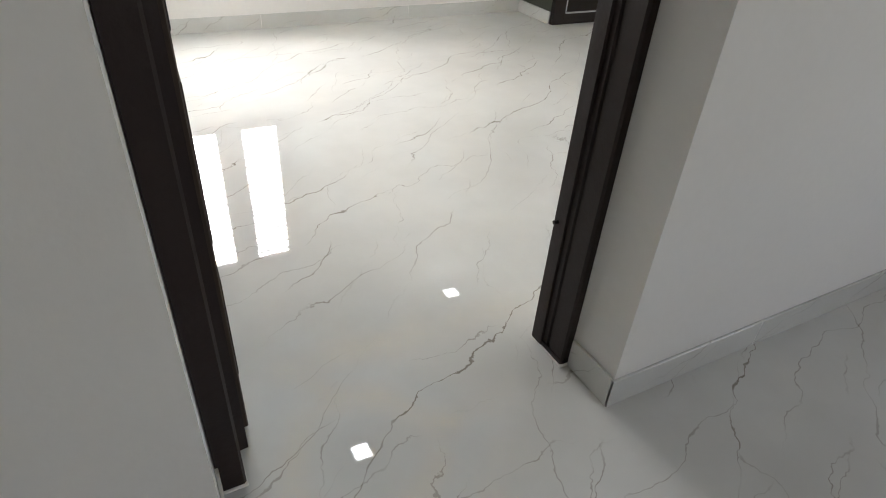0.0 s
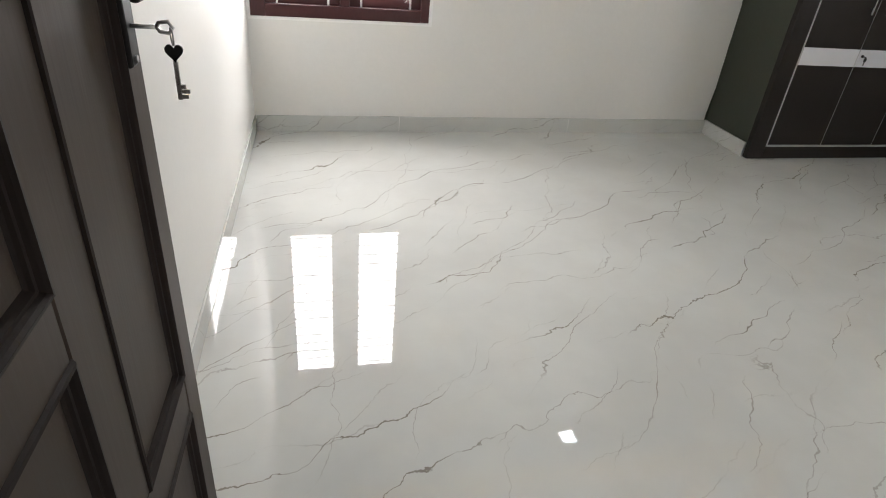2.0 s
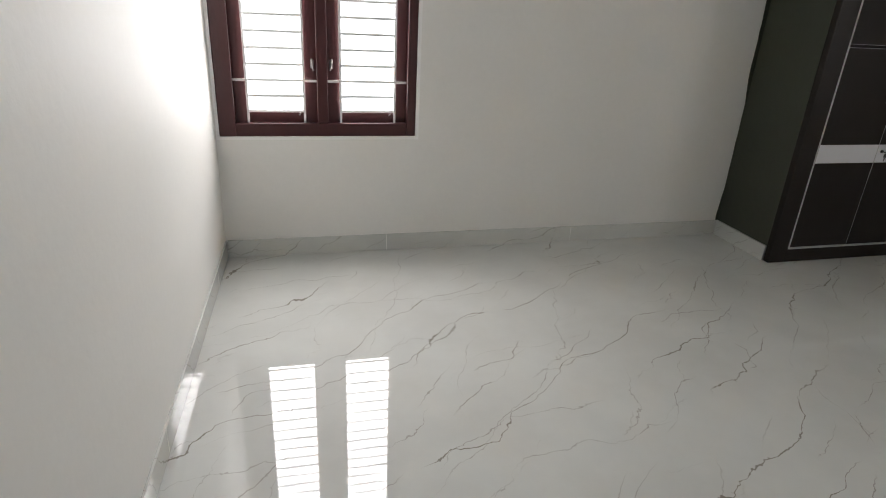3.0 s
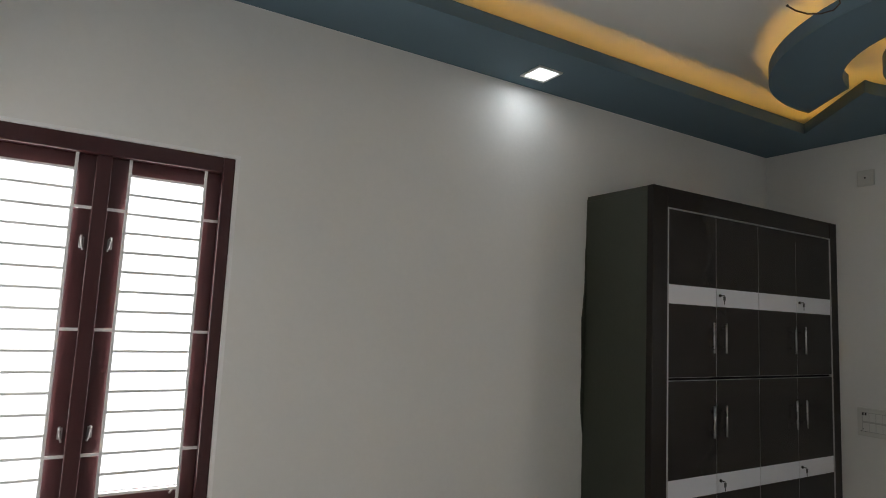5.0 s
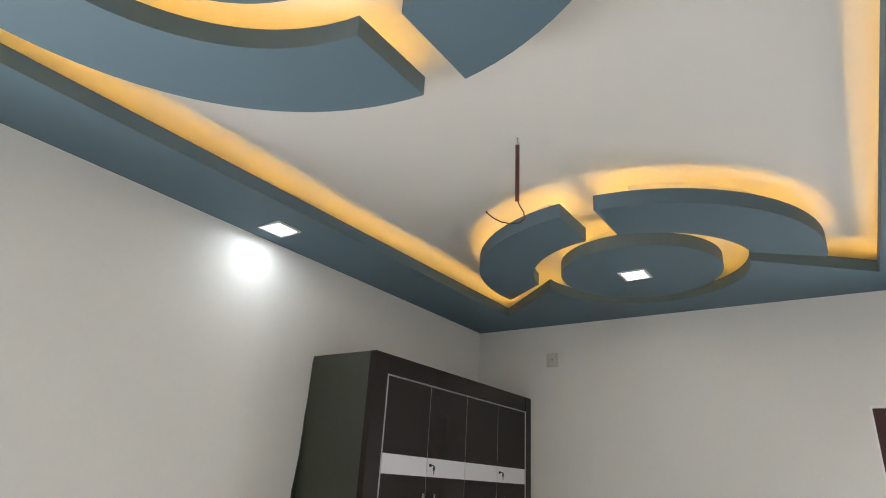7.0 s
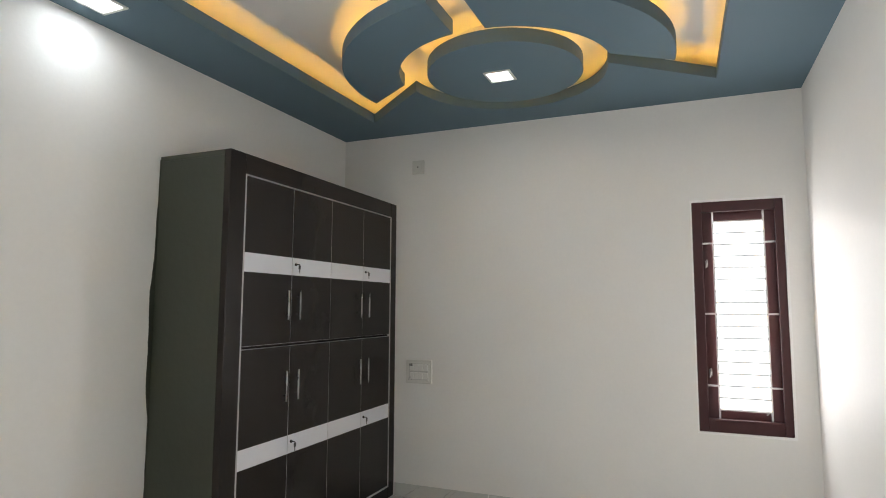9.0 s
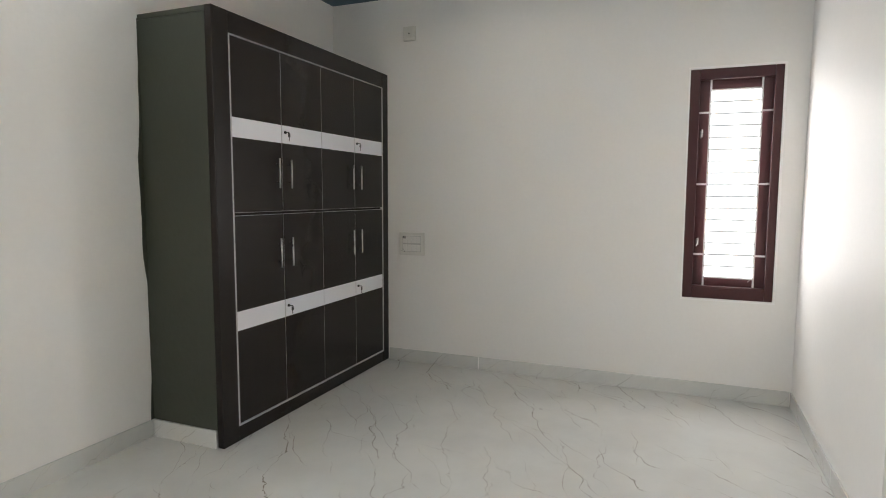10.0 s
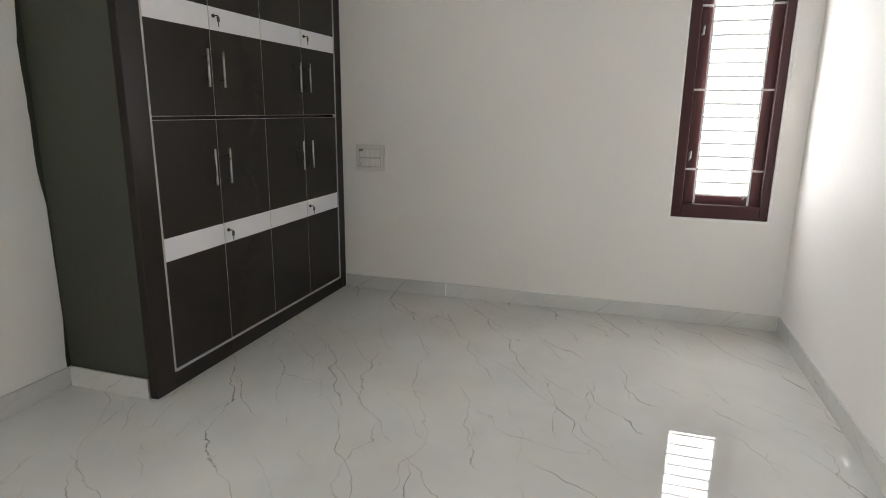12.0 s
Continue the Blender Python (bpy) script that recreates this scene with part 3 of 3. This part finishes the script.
# keys in the lock
m_door = door.matrix_world
keys = thing("key_ring", label="two steel keys hanging from the lock of the open door", category="key")
keys.matrix_world = m_door @ pose(UH, -0.011, 1.150)
bm = box(bmesh.new(), -0.002, 0.002, -0.034, 0.004, -0.003, 0.003)
tube(bm, [(0, -0.034, 0), (0, -0.038, 0.006), (0, -0.050, 0.008), (0, -0.056, 0), (0, -0.050, -0.008), (0, -0.038, -0.006), (0, -0.034, 0)], 0.003, 6)
part("lock_key", bm, M_STEEL, keys, "steel key in the lock", True)
loop = [(0.010 * math.sin(a), -0.053 + 0.004 * math.sin(a), -0.012 + 0.012 * math.cos(a)) for a in [2 * math.pi * k / 16 for k in range(17)]]
part("split_ring", tube(bmesh.new(), loop, 0.0014, 6), M_STEEL, keys, "", True)
bm = bmesh.new()
heart = []
for k in range(25):
    a = 2 * math.pi * k / 24
    heart.append((0.0011 * 16 * math.sin(a) ** 3 * 0.72, -0.034 + 0.0009 * (13 * math.cos(a) - 5 * math.cos(2 * a) - 2 * math.cos(3 * a) - math.cos(4 * a))))
lo = [bm.verts.new((-0.002, x - 0.053, z)) for x, z in heart[:-1]]
hi = [bm.verts.new((0.002, x - 0.053, z)) for x, z in heart[:-1]]
bm.faces.new(lo)
bm.faces.new(hi[::-1])
for k in range(24):
    j = (k + 1) % 24
    bm.faces.new((lo[k], hi[k], hi[j], lo[j]))
part("key_bow", bm, M_BLACKMETAL, keys, "dark heart-shaped key bow")
bm = box(bmesh.new(), -0.0015, 0.0015, -0.0565, -0.0495, -0.104, -0.046, 0.0008)
for z, w in ((-0.098, 0.012), (-0.090, 0.015), (-0.083, 0.010)):
    box(bm, -0.0015, 0.0015, -0.053 - w, -0.056, z - 0.004, z + 0.002)
part("key_blade", bm, M_STEEL, keys, "steel key blade")


# ---- wardrobe ----
WX0, WX1, WY, WTOP = 3.24, EAST - 0.003, 4.174, 2.365
IX0, IX1, IZ0, IZ1 = 3.362, 5.100, 0.092, 2.250
wardrobe = thing("wardrobe", ((WX0 + WX1) / 2, 4.4, 0), "tall dark wenge wardrobe with white bands, standing against the wall", "wardrobe")
O = Vector((-(WX0 + WX1) / 2, -4.4, 0))


def wpart(name, bm, mat, parent, label="", smooth=False):
    bmesh.ops.translate(bm, verts=bm.verts, vec=O)
    return part(name, bm, mat, parent, label, smooth)


wpart("side_panel", box(bmesh.new(), WX0, WX0 + 0.05, WY + 0.044, NORTH - 0.001, 0.1, WTOP - 0.03, 0.002), M_CARCASS, wardrobe, "dark olive painted side")
wpart("top_panel", box(bmesh.new(), WX0, WX1, WY + 0.044, NORTH - 0.001, WTOP - 0.03, WTOP, 0.002), M_CARCASS, wardrobe, "dark olive painted top")
wpart("back_panel", box(bmesh.new(), WX0 + 0.05, WX1, WY + 0.06, WY + 0.075, 0.02, WTOP - 0.03), M_LAMINATE, wardrobe)
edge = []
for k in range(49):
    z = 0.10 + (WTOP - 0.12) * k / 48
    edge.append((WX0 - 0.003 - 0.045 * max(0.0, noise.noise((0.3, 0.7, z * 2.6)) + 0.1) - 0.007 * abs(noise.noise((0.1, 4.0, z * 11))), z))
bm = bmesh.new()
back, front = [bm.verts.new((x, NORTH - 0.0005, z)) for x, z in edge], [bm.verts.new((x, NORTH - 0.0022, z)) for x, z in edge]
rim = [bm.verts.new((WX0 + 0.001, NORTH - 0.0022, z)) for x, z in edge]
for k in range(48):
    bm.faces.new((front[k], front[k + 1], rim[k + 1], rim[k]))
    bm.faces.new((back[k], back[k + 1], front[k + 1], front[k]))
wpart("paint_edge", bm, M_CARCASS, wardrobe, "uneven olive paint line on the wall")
for x0, x1 in ((WX0 - 0.001, IX0), (IX1, WX1)):
    wpart("frame_stile", box(bmesh.new(), x0, x1, WY, WY + 0.044, 0.003, WTOP + 0.001, 0.004, 2), M_LAMINATE, wardrobe)
wpart("frame_rail", box(bmesh.new(), IX0, IX1, WY + 0.001, WY + 0.044, 0.003, IZ0, 0.003), M_LAMINATE, wardrobe)
wpart("frame_rail", box(bmesh.new(), IX0, IX1, WY + 0.001, WY + 0.044, IZ1, WTOP + 0.001, 0.003), M_LAMINATE, wardrobe)
for x0, x1, a, b in ((IX0 - 0.003, IX0 + 0.007, IZ0, IZ1), (IX1 - 0.005, IX1 + 0.003, IZ0, IZ1), (IX0 + 0.007, IX1 - 0.005, IZ0 - 0.003, IZ0 + 0.005), (IX0 + 0.007, IX1 - 0.005, IZ1 - 0.002, IZ1 + 0.001)):
    wpart("bead", box(bmesh.new(), x0, x1, WY - 0.002, WY + 0.02, a, b, 0.001), M_EDGE, wardrobe, "thin pale beading")

COLS = [IX0 + 0.009 + (IX1 - IX0 - 0.016) * k / 4 for k in range(5)]
for row, (z0, z1, b0, b1, hz0, hz1, lock_z) in enumerate(((0.100, 1.276, 0.632, 0.741, 0.950, 1.130, 0.700), (1.292, 2.244, 1.705, 1.813, 1.432, 1.610, 1.772))):
    for c in range(4):
        x0, x1 = COLS[c] + 0.001, COLS[c + 1] - 0.001
        d = wpart("door", box(bmesh.new(), x0, x1, WY + 0.004, WY + 0.024, z0, z1), M_EDGE, wardrobe, "dark wenge cupboard door with a white band and pale edges")
        e = 0.0022
        for a, b, mat, nm, lab in ((z0 + e, b0, M_LAMINATE, "lower_field", ""), (b0, b1, M_BAND, "band", "white laminate band"), (b1, z1 - e, M_LAMINATE, "upper_field", "")):
            wpart(nm, box(bmesh.new(), x0 + e, x1 - e, WY + 0.0015, WY + 0.006, a, b, 0.0006), mat, d, lab)
        hx = x1 - 0.058 if c % 2 == 0 else x0 + 0.056
        bm = tube(bmesh.new(), [(hx, WY - 0.025, hz0), (hx, WY - 0.025, hz1)], 0.0052, 10)
        bar = wpart("handle", bm, M_STEEL, d, "slim steel bar handle", True)
        for z in (hz0 + 0.035, hz1 - 0.035):
            wpart("post", tube(bmesh.new(), [(hx, WY + 0.002, z), (hx, WY - 0.022, z)], 0.003, 8), M_BLACKMETAL, d, "", True)
        if c % 2:
            lx = x0 + 0.030
            bm = tube(bmesh.new(), [(lx, WY + 0.002, lock_z), (lx, WY - 0.006, lock_z)], 0.009, 12)
            tube(bm, [(lx, WY - 0.004, lock_z), (lx, WY - 0.030, lock_z)], 0.0030, 8)
            wpart("lock", bm, M_BLACKMETAL, d, "small dark cam lock with a key in it", True)
            bm = box(bmesh.new(), lx - 0.010, lx + 0.010, WY - 0.032, WY - 0.028, lock_z - 0.030, lock_z - 0.004, 0.003)
            box(bm, lx - 0.003, lx + 0.003, WY - 0.031, WY - 0.029, lock_z - 0.052, lock_z - 0.030)
            wpart("hanging_key", bm, M_DARKPLASTIC, d, "black-headed key hanging from the lock")


# ---- switches ----
def switch_board(y0, y1, z0, z1, rows, label):
    ob = thing("switch_board", (EAST, (y0 + y1) / 2, (z0 + z1) / 2), label, "switch")
    w, h = (y1 - y0) / 2, (z1 - z0) / 2
    part("base", box(bmesh.new(), -0.016, -0.0005, -w, w, -h, h, 0.005, 2), M_BOARD, ob)
    g = 0.034 if rows else 0.02
    part("cover", box(bmesh.new(), -0.0195, -0.015, -w + 0.022, w - 0.022, -h + 0.022, h - 0.022, 0.002, 2), M_BOARD, ob)
    if not rows:
        part("rose", tube(bmesh.new(), [(-0.018, 0, 0), (-0.021, 0, 0)], 0.006, 10), M_DARKPLASTIC, ob, "dark cable hole")
        return
    rh = (2 * h - 2 * g - 0.012) / 2
    # flat grey plate under the switches; its colour paints the shade of the gaps
    part("seam_shade", box(bmesh.new(), -0.0205, -0.019, -w + g - 0.004, w - g + 0.002, -h + g - 0.004, h - g + 0.004), M_SEAM_SHADE, ob, "grey plate whose colour gives the shade in the seams round the switches")
    for r in range(2):
        a = -h + g + r * (rh + 0.012)
        for k in range(4):
            u = -w + g + k * (2 * w - 2 * g) / 4
            v = u + (2 * w - 2 * g) / 4 - 0.003
            part("switch", box(bmesh.new(), -0.0235, -0.018, u, v, a, a + rh, 0.002), M_PLASTIC, ob)
    # regulator knob marks and socket holes
    for u, z in ((w - 0.040, h - 0.038), (w - 0.056, h - 0.038)):
        part("socket_shutter", box(bmesh.new(), -0.0245, -0.0235, u - 0.005, u + 0.005, z - 0.012, z + 0.006), M_DARKPLASTIC, ob, "black socket opening")
    for u, z in ((w - 0.040, -0.045), (w - 0.052, -0.062), (w - 0.028, -0.062)):
        part("socket_hole", tube(bmesh.new(), [(-0.0232, u, z), (-0.0242, u, z)], 0.0035, 8), M_DARKPLASTIC, ob)


switch_board(3.838, 4.066, 0.897, 1.086, 2, "white plastic switch board with two rows of switches on the wall")
switch_board(3.918, 4.026, 2.616, 2.730, 0, "small square white plastic outlet plate high on the wall")

# ---- fan point ----
fan = thing("fan_point", (2.738, 3.003, SLAB), "maroon conduit with a loose dark wire hanging from the ceiling hook", "ceiling conduit")
part("hook", tube(bmesh.new(), [(0, 0, 0.0), (0, 0, -0.02), (0.008, -0.006, -0.034), (0, 0, -0.046), (-0.006, 0.004, -0.036)], 0.004, 8), M_STEEL, fan, "bare steel hook", True)
part("conduit", tube(bmesh.new(), [(0, 0, -0.040), (0.001, 0, -0.18), (0.002, 0, -0.318)], 0.0095, 10), M_CONDUIT, fan, "maroon plastic sleeve", True)
wire = [(0.002, 0, -0.31), (0.010, -0.006, -0.335), (0.028, -0.018, -0.365), (0.030, -0.022, -0.395), (0.012, -0.008, -0.420), (-0.020, 0.018, -0.432), (-0.055, 0.045, -0.432), (-0.085, 0.068, -0.420), (-0.105, 0.085, -0.402)]
part("wire", tube(bmesh.new(), wire, 0.0028, 6), M_WIRE, fan, "loose dark wire", True)
part("wire_tip", tube(bmesh.new(), [wire[-1], (-0.109, 0.088, -0.396)], 0.0045, 6), M_DARKPLASTIC, fan)
